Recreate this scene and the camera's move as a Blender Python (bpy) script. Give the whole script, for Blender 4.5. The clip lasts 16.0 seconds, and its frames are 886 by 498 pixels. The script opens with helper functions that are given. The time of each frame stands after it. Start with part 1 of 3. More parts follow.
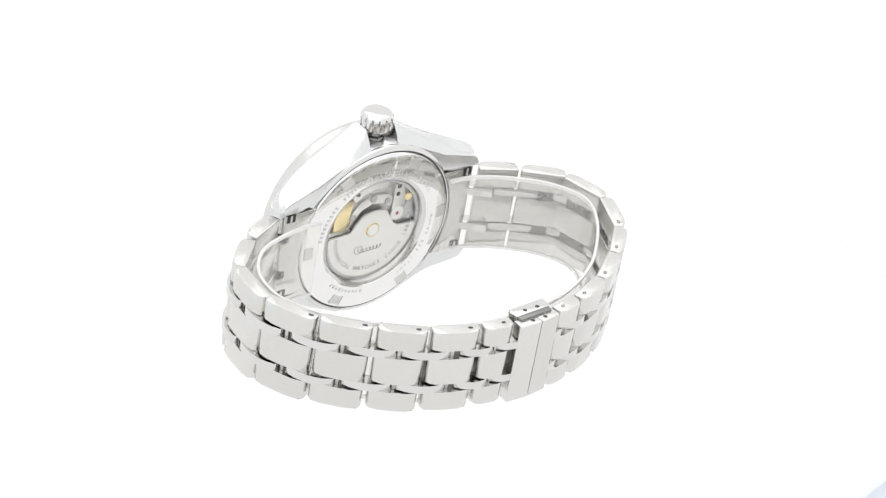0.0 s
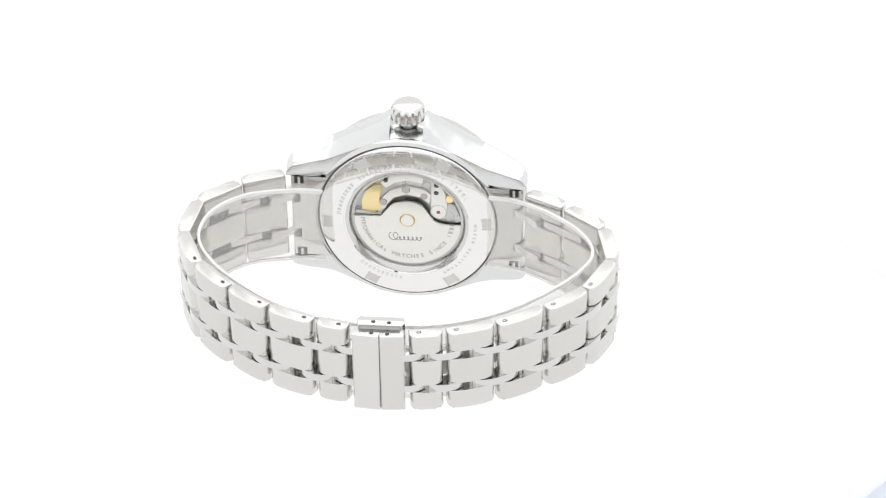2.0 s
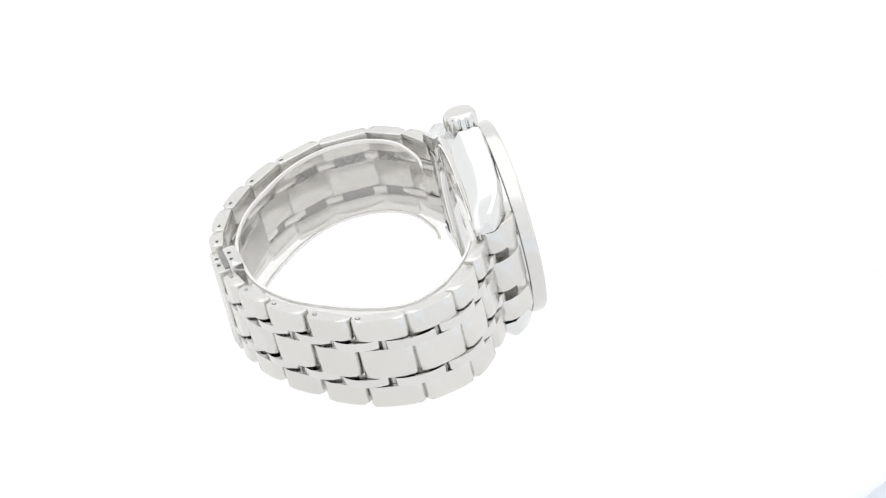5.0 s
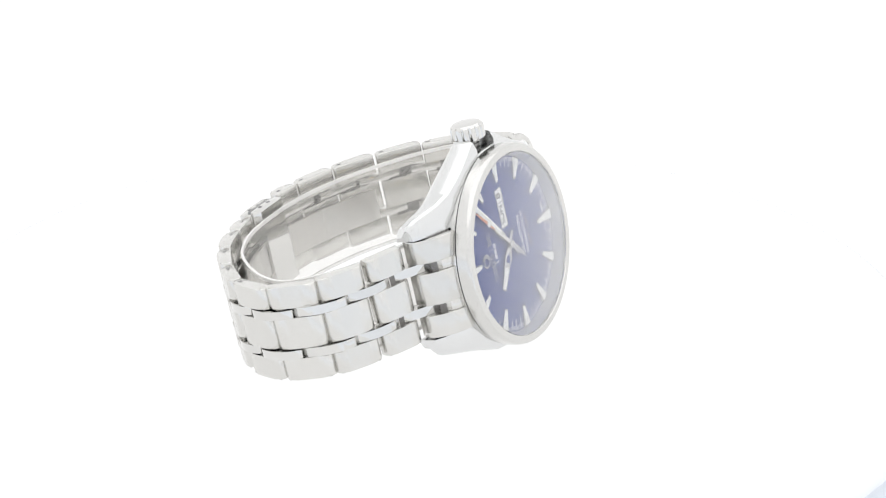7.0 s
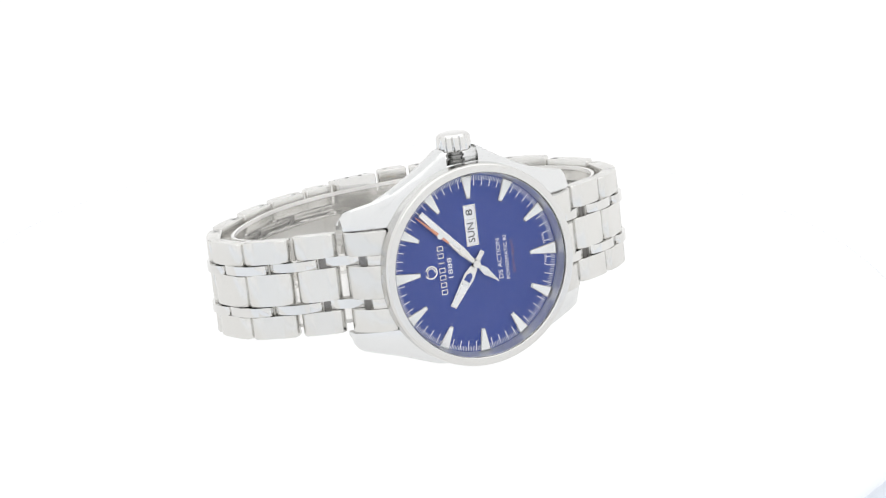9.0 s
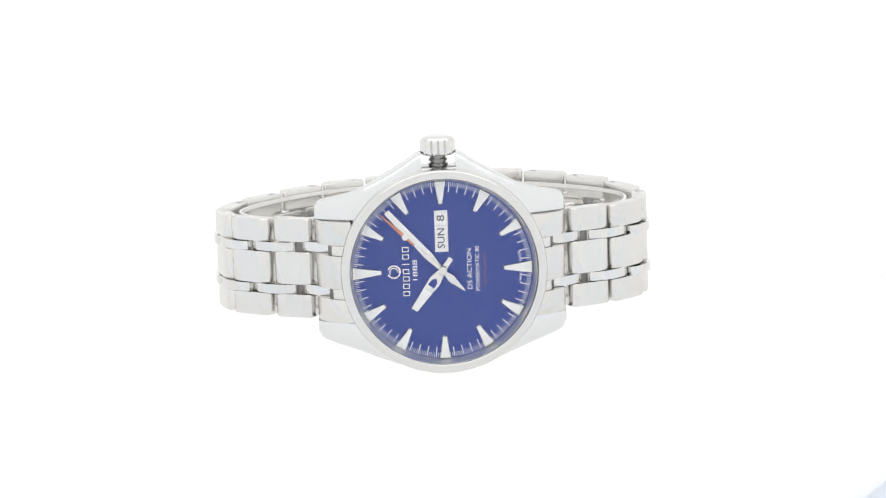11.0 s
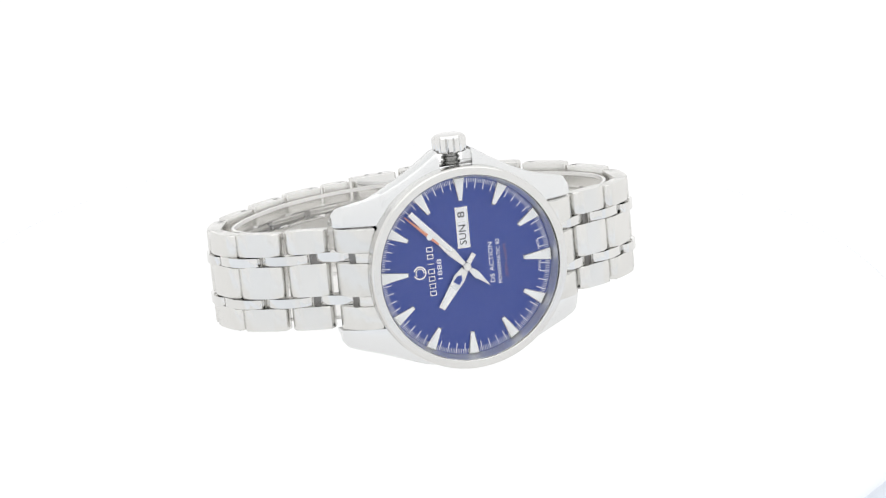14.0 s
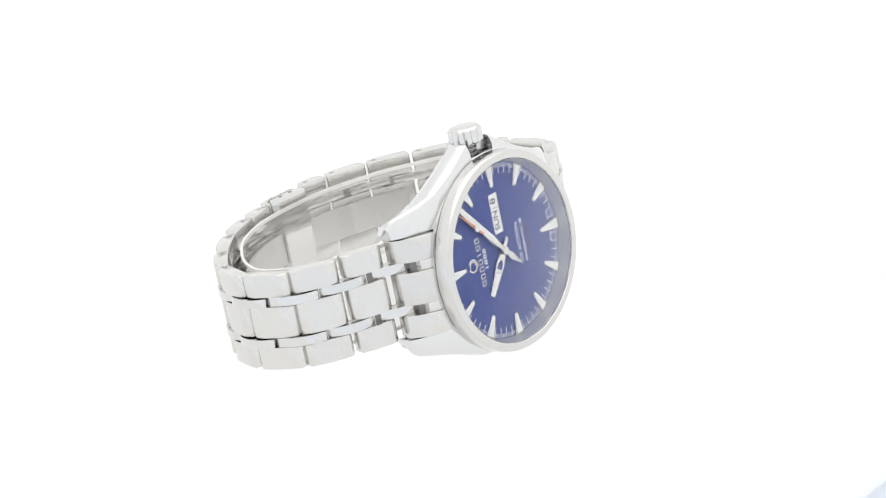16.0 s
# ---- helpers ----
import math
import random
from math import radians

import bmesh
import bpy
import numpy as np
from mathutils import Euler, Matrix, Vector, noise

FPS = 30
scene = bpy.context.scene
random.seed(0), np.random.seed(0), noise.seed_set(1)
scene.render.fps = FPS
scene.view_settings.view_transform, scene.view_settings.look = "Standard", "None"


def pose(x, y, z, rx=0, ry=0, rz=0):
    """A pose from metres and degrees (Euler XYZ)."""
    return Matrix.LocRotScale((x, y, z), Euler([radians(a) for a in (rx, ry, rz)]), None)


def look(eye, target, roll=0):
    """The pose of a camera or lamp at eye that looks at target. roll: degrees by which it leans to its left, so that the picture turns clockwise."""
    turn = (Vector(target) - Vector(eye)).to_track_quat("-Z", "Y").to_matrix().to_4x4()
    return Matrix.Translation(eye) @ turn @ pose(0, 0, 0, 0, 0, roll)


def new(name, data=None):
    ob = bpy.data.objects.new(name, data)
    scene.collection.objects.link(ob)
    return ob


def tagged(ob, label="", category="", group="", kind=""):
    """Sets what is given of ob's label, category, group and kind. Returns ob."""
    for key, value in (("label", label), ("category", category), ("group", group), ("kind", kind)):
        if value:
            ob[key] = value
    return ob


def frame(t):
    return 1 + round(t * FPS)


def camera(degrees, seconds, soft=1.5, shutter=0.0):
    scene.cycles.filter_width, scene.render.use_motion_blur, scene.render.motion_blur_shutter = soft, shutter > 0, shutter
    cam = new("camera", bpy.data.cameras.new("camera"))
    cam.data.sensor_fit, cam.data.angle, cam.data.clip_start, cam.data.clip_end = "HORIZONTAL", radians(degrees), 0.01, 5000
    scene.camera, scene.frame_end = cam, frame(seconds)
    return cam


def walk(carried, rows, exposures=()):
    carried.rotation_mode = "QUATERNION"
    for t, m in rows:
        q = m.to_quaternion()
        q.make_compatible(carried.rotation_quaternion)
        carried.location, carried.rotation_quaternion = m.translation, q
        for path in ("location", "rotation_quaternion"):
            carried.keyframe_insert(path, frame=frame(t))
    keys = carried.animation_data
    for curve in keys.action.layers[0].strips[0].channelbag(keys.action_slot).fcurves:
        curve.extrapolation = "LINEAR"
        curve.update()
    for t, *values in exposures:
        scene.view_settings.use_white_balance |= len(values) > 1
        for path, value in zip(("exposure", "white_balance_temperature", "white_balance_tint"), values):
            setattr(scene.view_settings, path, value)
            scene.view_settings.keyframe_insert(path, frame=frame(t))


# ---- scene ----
D = 0.560
cam = camera(18.024, 16.0, soft=1.2)
LIFT = 0.0176
PITCH = radians(23.70)
EYE = Vector((0.00484, -D * math.cos(PITCH), D * math.sin(PITCH) + LIFT))
AIM = EYE + Vector((0, math.cos(PITCH), -math.sin(PITCH)))
walk(cam, [(0, look(EYE, AIM, -0.12)), (16, look(EYE, AIM, -0.12))])

# the turntable's angle in degrees over the seconds: on, slower, and back again
TURN = [(0, 35.27), (0.5, 24.53), (1, 12.68), (1.5, 1.9), (2, -9.81), (2.5, -20.56), (3, -31.24), (3.5, -41.81), (3.7, -47.11), (5.8, -95.03), (6, -98.08), (6.5, -109.42), (7, -121.32), (7.5, -131.68), (8, -141.87), (8.5, -150.13), (9, -157.57), (9.5, -164.16), (10, -170.26), (10.5, -174.92), (11, -179.26), (11.2, -180.85), (11.5, -182.6), (11.75, -183.3), (12, -182.6), (12.3, -180.85), (12.5, -179.26), (13, -174.92), (13.5, -170.26), (14, -164.16), (14.5, -157.57), (15, -150.13), (15.5, -141.87), (16, -131.68)]

# the watch lies on its side: x to 3 o'clock, y to 12 o'clock, z out of the dial
AX, AY, AZ = (0.02884, -0.22603, 0.97369), (0.99890, 0.04242, -0.01974), (-0.03684, 0.97320, 0.22701)
LIE = Matrix(((AX[0], AY[0], AZ[0], -0.00453), (AX[1], AY[1], AZ[1], 0.01865), (AX[2], AY[2], AZ[2], 0.00362 + LIFT), (0, 0, 0, 1)))
MM = 0.001


# ---- light ----
world = bpy.data.worlds.new("studio")
world.use_nodes = True
world.node_tree.nodes["Background"].inputs[0].default_value = (0.9, 0.95, 1.0, 1)
world.node_tree.nodes["Background"].inputs[1].default_value = 0.04
scene.world = world
# no lamps: table, sweep and an unseen, added tent glow instead
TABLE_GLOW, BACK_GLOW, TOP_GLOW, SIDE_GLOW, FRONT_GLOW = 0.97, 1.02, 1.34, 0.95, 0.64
scene.view_settings.exposure = 0.0


# ---- materials ----
def material(name, base, rough=0.5, metal=0.0, vary=0.0, scale=200, stretch=(1, 1, 1), bump=0.0, rough_vary=0.0, glow=0.0, per_object=0.0, coat=0.0):
    m = bpy.data.materials.new(name)
    m.use_nodes = True
    nt = m.node_tree
    b = nt.nodes["Principled BSDF"]
    b.inputs["Base Color"].default_value = (*base, 1)
    b.inputs["Roughness"].default_value = rough
    b.inputs["Metallic"].default_value = metal
    b.inputs["Coat Weight"].default_value = coat
    if glow:
        b.inputs["Emission Color"].default_value = (1, 1, 1, 1)
        b.inputs["Emission Strength"].default_value = glow
        b.inputs["Specular IOR Level"].default_value = 0.05
    if vary or bump or rough_vary or per_object:
        tc = nt.nodes.new("ShaderNodeTexCoord")
        mp = nt.nodes.new("ShaderNodeMapping")
        mp.inputs["Scale"].default_value = stretch
        nt.links.new(tc.outputs["Object"], mp.inputs["Vector"])
        fine = nt.nodes.new("ShaderNodeTexNoise")
        fine.inputs["Scale"].default_value, fine.inputs["Detail"].default_value = scale, 4
        nt.links.new(mp.outputs[0], fine.inputs["Vector"])
        wide = nt.nodes.new("ShaderNodeTexNoise")
        wide.inputs["Scale"].default_value, wide.inputs["Detail"].default_value = 140, 2
        nt.links.new(tc.outputs["Object"], wide.inputs["Vector"])
        both = nt.nodes.new("ShaderNodeMath")
        both.operation = "ADD"
        nt.links.new(fine.outputs["Fac"], both.inputs[0])
        nt.links.new(wide.outputs["Fac"], both.inputs[1])
        info = nt.nodes.new("ShaderNodeObjectInfo")
        rnd = nt.nodes.new("ShaderNodeMath")
        rnd.operation = "MULTIPLY_ADD"
        rnd.inputs[1].default_value, rnd.inputs[2].default_value = per_object, -per_object / 2
        nt.links.new(info.outputs["Random"], rnd.inputs[0])
        val = nt.nodes.new("ShaderNodeMapRange")
        val.inputs["From Min"].default_value, val.inputs["From Max"].default_value = 0.6, 1.4
        val.inputs["To Min"].default_value, val.inputs["To Max"].default_value = 1 - vary, 1 + vary
        nt.links.new(both.outputs[0], val.inputs["Value"])
        total = nt.nodes.new("ShaderNodeMath")
        total.operation = "ADD"
        nt.links.new(val.outputs[0], total.inputs[0])
        nt.links.new(rnd.outputs[0], total.inputs[1])
        hsv = nt.nodes.new("ShaderNodeHueSaturation")
        hsv.inputs["Color"].default_value = (*base, 1)
        nt.links.new(total.outputs[0], hsv.inputs["Value"])
        nt.links.new(hsv.outputs[0], b.inputs["Base Color"])
        rv = nt.nodes.new("ShaderNodeMapRange")
        rv.inputs["From Min"].default_value, rv.inputs["From Max"].default_value = 0.6, 1.4
        rv.inputs["To Min"].default_value, rv.inputs["To Max"].default_value = max(rough - rough_vary, 0.01), rough + rough_vary
        nt.links.new(both.outputs[0], rv.inputs["Value"])
        nt.links.new(rv.outputs[0], b.inputs["Roughness"])
        if bump:
            bp = nt.nodes.new("ShaderNodeBump")
            bp.inputs["Strength"].default_value, bp.inputs["Distance"].default_value = bump, 0.00005
            nt.links.new(fine.outputs["Fac"], bp.inputs["Height"])
            nt.links.new(bp.outputs[0], b.inputs["Normal"])
    return m


STEEL = (0.69, 0.683, 0.662)
brushed = material("brushed_steel", STEEL, 0.23, 1.0, vary=0.015, scale=900, stretch=(0.2, 5, 1), bump=0.003, rough_vary=0.03, per_object=0.06)
brushed_flank = material("brushed_case_steel", (0.73, 0.735, 0.735), 0.2, 1.0, vary=0.012, scale=3000, stretch=(1, 0.1, 1), rough_vary=0.03)
polished = material("polished_steel", (0.70, 0.695, 0.68), 0.07, 1.0, vary=0.02, scale=300, rough_vary=0.03, per_object=0.04)
satin = material("satin_steel_inside", (0.64, 0.63, 0.61), 0.36, 1.0, vary=0.05, scale=700, rough_vary=0.08, per_object=0.06)
# link core darkened: the shade in the gaps is put into its colour
shaded_core_steel = material("shaded_core_steel", (0.20, 0.195, 0.19), 0.28, 1.0, vary=0.05, scale=600, rough_vary=0.1)
mirror_steel = material("mirror_steel", (0.86, 0.855, 0.84), 0.05, 1.0, vary=0.015, scale=300, rough_vary=0.02)
# stem steel darkened, with the shade under the crown in its colour
stem_steel = material("shaded_stem_steel", (0.30, 0.30, 0.29), 0.25, 1.0, vary=0.05, scale=600, rough_vary=0.1)
bezel_steel = material("bezel_steel", (0.68, 0.675, 0.66), 0.2, 1.0, vary=0.02, scale=1500, rough_vary=0.05)
flange_steel = material("flange_steel", (0.80, 0.81, 0.83), 0.5, 1.0, vary=0.02, scale=1500, rough_vary=0.05)
well_steel = material("movement_well", (0.60, 0.60, 0.58), 0.3, 1.0, vary=0.06, scale=700, rough_vary=0.08)
dial_blue = material("sunray_blue", (0.042, 0.072, 0.29), 0.40, 0.40, vary=0.01, scale=40)
sunray = dial_blue.node_tree.nodes.new("ShaderNodeTangent")
sunray.direction_type, sunray.axis = "RADIAL", "Z"
dial_blue.node_tree.nodes["Principled BSDF"].inputs["Anisotropic"].default_value = 0.55
dial_blue.node_tree.links.new(sunray.outputs[0], dial_blue.node_tree.nodes["Principled BSDF"].inputs["Tangent"])
lume = material("white_lume", (0.86, 0.87, 0.86), 0.5, 0.0, vary=0.02, scale=1500)
white_print = material("white_print", (0.85, 0.85, 0.87), 0.5, vary=0.02, scale=2000)
black_print = material("black_print", (0.03, 0.03, 0.035), 0.5, vary=0.1, scale=2000)
orange = material("orange_lacquer", (0.66, 0.28, 0.18), 0.4, vary=0.04, scale=2000)
orange_dim = material("rust_print", (0.22, 0.13, 0.16), 0.5, vary=0.04, scale=2000)
grey_print = material("etched_grey", (0.40, 0.40, 0.39), 0.6, 0.6, vary=0.06, scale=2000)
dark_steel = material("dark_steel", (0.10, 0.10, 0.105), 0.35, 0.9, vary=0.1, scale=800)
slot_shade = material("slot_shade_black", (0.035, 0.034, 0.033), 0.5, 0.3, vary=0.1, scale=900)
frosted = material("frosted_engraving", (0.74, 0.74, 0.73), 0.42, 1.0, vary=0.05, scale=2000)
gold = material("gilt_brass", (0.92, 0.76, 0.42), 0.25, 1.0, vary=0.05, scale=900)
ruby = material("ruby_jewel", (0.45, 0.05, 0.10), 0.1, vary=0.05, scale=900, coat=0.5)
rotor_steel = material("rotor_steel", (0.86, 0.85, 0.81), 0.32, 1.0, vary=0.03, scale=1200, stretch=(0.3, 3, 1), bump=0.05, rough_vary=0.05)
plate_steel = material("movement_plate", (0.52, 0.51, 0.49), 0.34, 1.0, vary=0.08, scale=500, rough_vary=0.08)


def pane(name, start):
    """Thin clear pane: see-through, with the gloss that its angle gives."""
    m = bpy.data.materials.new(name)
    m.use_nodes = True
    nt = m.node_tree
    see = nt.nodes.new("ShaderNodeBsdfTransparent")
    shine = nt.nodes.new("ShaderNodeBsdfGlossy")
    shine.inputs["Roughness"].default_value = 0.01
    face = nt.nodes.new("ShaderNodeLayerWeight")
    face.inputs["Blend"].default_value = 0.5
    fres = nt.nodes.new("ShaderNodeMapRange")
    fres.interpolation_type = "SMOOTHSTEP"
    fres.inputs["From Min"].default_value, fres.inputs["From Max"].default_value = start, 1.0
    fres.inputs["To Min"].default_value, fres.inputs["To Max"].default_value = 0.012, 0.97
    nt.links.new(face.outputs["Facing"], fres.inputs["Value"])
    mix = nt.nodes.new("ShaderNodeMixShader")
    nt.links.new(fres.outputs["Result"], mix.inputs[0])
    nt.links.new(see.outputs[0], mix.inputs[1])
    nt.links.new(shine.outputs[0], mix.inputs[2])
    nt.links.new(mix.outputs[0], nt.nodes["Material Output"].inputs["Surface"])
    return m


sapphire = pane("sapphire_crystal", 0.27)


def clear_plastic(name, white, gloss):
    """Thin clear sheet: mostly see-through, a little white haze and gloss."""
    m = bpy.data.materials.new(name)
    m.use_nodes = True
    nt = m.node_tree
    b = nt.nodes["Principled BSDF"]
    b.inputs["Base Color"].default_value, b.inputs["Roughness"].default_value = (0.95, 0.94, 0.925, 1), 0.08
    see = nt.nodes.new("ShaderNodeBsdfTransparent")
    see.inputs[0].default_value = (0.995, 0.992, 0.985, 1)
    wear = nt.nodes.new("ShaderNodeTexNoise")
    wear.inputs["Scale"].default_value, wear.inputs["Detail"].default_value = 180, 4
    amount = nt.nodes.new("ShaderNodeMapRange")
    amount.inputs["To Min"].default_value, amount.inputs["To Max"].default_value = white * 0.6, white * 1.4
    nt.links.new(wear.outputs["Fac"], amount.inputs["Value"])
    mix = nt.nodes.new("ShaderNodeMixShader")
    nt.links.new(amount.outputs[0], mix.inputs[0])
    nt.links.new(see.outputs[0], mix.inputs[1])
    nt.links.new(b.outputs[0], mix.inputs[2])
    shine = nt.nodes.new("ShaderNodeBsdfGlossy")
    shine.inputs["Roughness"].default_value = 0.04
    top = nt.nodes.new("ShaderNodeMixShader")
    top.inputs[0].default_value = gloss
    nt.links.new(mix.outputs[0], top.inputs[1])
    nt.links.new(shine.outputs[0], top.inputs[2])
    nt.links.new(top.outputs[0], nt.nodes["Material Output"].inputs["Surface"])
    return m


plastic = clear_plastic("clear_plastic", 0.11, 0.04)
# cuff rims mixed far whiter: light piped to the edges, put into the colour
lit_plastic_edge = clear_plastic("clear_plastic_lit_edge", 0.7, 0.12)
# white of plate and sweep is their own glow, which hides shadows
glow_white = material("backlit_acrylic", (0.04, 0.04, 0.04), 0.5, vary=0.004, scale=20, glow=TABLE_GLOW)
glow_back = material("glowing_sweep", (0.04, 0.04, 0.04), 0.6, vary=0.004, scale=20, glow=BACK_GLOW)
# unseen tent panels, added as fill light for the steel
glow_top = material("unseen_top_fill", (0.15, 0.15, 0.15), 0.7, vary=0.01, scale=20, glow=TOP_GLOW)
glow_side = material("unseen_side_fill", (0.15, 0.15, 0.15), 0.8, vary=0.01, scale=40, glow=SIDE_GLOW)
cloth = material("unseen_cloth_fill", (0.40, 0.40, 0.40), 0.9, vary=0.03, scale=60, glow=FRONT_GLOW)
frosted_acrylic = material("frosted_acrylic", (0.86, 0.88, 0.92), 0.5, vary=0.02, scale=60)
laminate = material("pale_laminate", (0.80, 0.84, 0.90), 0.4, vary=0.03, scale=60)


# ---- mesh helpers (millimetres in, metres out) ----
def finish(name, bm, mat, parent=None, m=None, label="", sharp=35, unit=MM):
    bmesh.ops.recalc_face_normals(bm, faces=bm.faces)
    me = bpy.data.meshes.new(name)
    for v in bm.verts:
        v.co *= unit
    bm.to_mesh(me)
    bm.free()
    for p in me.polygons:
        p.use_smooth = True
    me.set_sharp_from_angle(angle=radians(sharp))
    me.materials.append(mat)
    return place(name, me, parent, m, label)


def place(name, me, parent=None, m=None, label=""):
    ob = new(name, me)
    ob.parent = parent
    if m is not None:
        ob.matrix_basis = m
    if label:
        ob["label"] = label
    return ob


def shift(x, y, z):
    return Matrix.Translation((x * MM, y * MM, z * MM))


def prism(outline, x0, x1, bevel=0.0, bm=None, axis="x"):
    """A solid from an outline in (y, z), drawn out along x; or in (x, y), drawn out along z."""
    bm = bm or bmesh.new()
    put = (lambda a, b, h: (h, a, b)) if axis == "x" else (lambda a, b, h: (a, b, h))
    lo = [bm.verts.new(put(a, b, x0)) for a, b in outline]
    hi = [bm.verts.new(put(a, b, x1)) for a, b in outline]
    n = len(outline)
    faces = [bm.faces.new(lo), bm.faces.new(hi[::-1])]
    for i in range(n):
        faces.append(bm.faces.new((lo[i], hi[i], hi[(i + 1) % n], lo[(i + 1) % n])))
    if bevel:
        rim = [e for f in faces[:2] for e in f.edges]
        bmesh.ops.bevel(bm, geom=rim, offset=bevel, segments=2, affect="EDGES", profile=0.5, clamp_overlap=True)
    return bm


def lathe(profile, segs=96, bm=None, closed=True, a0=0.0, a1=360.0):
    """Turns an (r, z) outline round the z axis."""
    bm = bm or bmesh.new()
    full = abs(a1 - a0) >= 359.9
    rings = []
    count = segs if full else segs + 1
    for k in range(count):
        a = radians(a0 + (a1 - a0) * k / segs)
        rings.append([bm.verts.new((r * math.cos(a), r * math.sin(a), z)) for r, z in profile])
    n = len(profile)
    for k in range(segs):
        p, q = rings[k], rings[(k + 1) % count]
        for i in range(n if closed else n - 1):
            j = (i + 1) % n
            try:
                bm.faces.new((p[i], p[j], q[j], q[i]))
            except ValueError:
                pass
    if not full and closed:
        bm.faces.new(rings[0])
        bm.faces.new(rings[-1][::-1])
    bmesh.ops.remove_doubles(bm, verts=bm.verts, dist=1e-5)
    return bm


def disc(r, z0, z1, segs=96, bm=None, edge=0.1, cx=0, cy=0):
    """A round solid with a small bevel on its rims."""
    e = min(edge, abs(z1 - z0) / 3, r / 3)
    b = lathe([(0, z0), (r - e, z0), (r, z0 + e), (r, z1 - e), (r - e, z1), (0, z1)], segs, None, closed=False)
    bmesh.ops.translate(b, verts=b.verts, vec=(cx, cy, 0))
    if bm is None:
        return b
    me = bpy.data.meshes.new("joined")
    b.to_mesh(me)
    b.free()
    bm.from_mesh(me)
    bpy.data.meshes.remove(me)
    return bm


def arch(length, thick, sag, corner=0.7, steps=8):
    """Side outline of a link: outer face slightly domed at z = 0, rounded ends."""
    h = length / 2
    pts = []
    for k in range(steps + 1):
        s = -h + corner + (length - 2 * corner) * k / steps
        pts.append((s, -sag * (s / h) ** 2))
    for cx, cz, a0 in ((h - corner, -sag - corner, 90), (h - corner, -thick + 0.5, 0)):
        rad = corner if a0 == 90 else 0.5
        cxx = h - rad
        for k in range(1, 5):
            a = radians(a0 - 90 * k / 4)
            pts.append((cxx + rad * math.cos(a), cz + rad * math.sin(a)))
    left = []
    for cz, a0, rad in ((-thick + 0.5, 270, 0.5), (-sag - corner, 180, corner)):
        for k in range(0, 4):
            a = radians(a0 - 90 * k / 4)
            left.append((-h + rad + rad * math.cos(a), cz + rad * math.sin(a)))
    return pts + left


def text_mesh(body, size, thick=0.03):
    cu = bpy.data.curves.new("lettering", "FONT")
    cu.body, cu.size, cu.extrude, cu.align_x, cu.align_y = body, size, thick, "CENTER", "CENTER"
    cu.resolution_u = 3
    ob = new("lettering", cu)
    me = bpy.data.meshes.new_from_object(ob.evaluated_get(bpy.context.evaluated_depsgraph_get()))
    bpy.data.objects.remove(ob)
    bpy.data.curves.remove(cu)
    return me


def add_text(bm, body, size, m, width=None, thick=0.03):
    me = text_mesh(body, size, thick)
    if width and len(me.vertices):
        xs = [v.co.x for v in me.vertices]
        m = m @ Matrix.Diagonal((width / (max(xs) - min(xs)), 1, 1, 1))
    me.transform(m)
    bm.from_mesh(me)
    bpy.data.meshes.remove(me)


def add_bar(bm, x0, x1, y0, y1, z0, z1, m=Matrix()):
    vs = [bm.verts.new(m @ Vector(c)) for c in ((x0, y0, z0), (x1, y0, z0), (x1, y1, z0), (x0, y1, z0), (x0, y0, z1), (x1, y0, z1), (x1, y1, z1), (x0, y1, z1))]
    for f in ((3, 2, 1, 0), (4, 5, 6, 7), (0, 1, 5, 4), (1, 2, 6, 5), (2, 3, 7, 6), (3, 0, 4, 7)):
        bm.faces.new([vs[i] for i in f])


def smooth_path(pts, per=10):
    out = []
    for i in range(len(pts) - 1):
        p0, p1, p2, p3 = (Vector(pts[max(0, min(len(pts) - 1, i + k))]) for k in (-1, 0, 1, 2))
        for k in range(per):
            t = k / per
            out.append(0.5 * ((2 * p1) + (p2 - p0) * t + (2 * p0 - 5 * p1 + 4 * p2 - p3) * t * t + (3 * p1 - p0 - 3 * p2 + p3) * t ** 3))
    return out + [Vector(pts[-1])]


def interp(table, x):
    return float(np.interp(x, [a for a, _ in table], [b for _, b in table]))


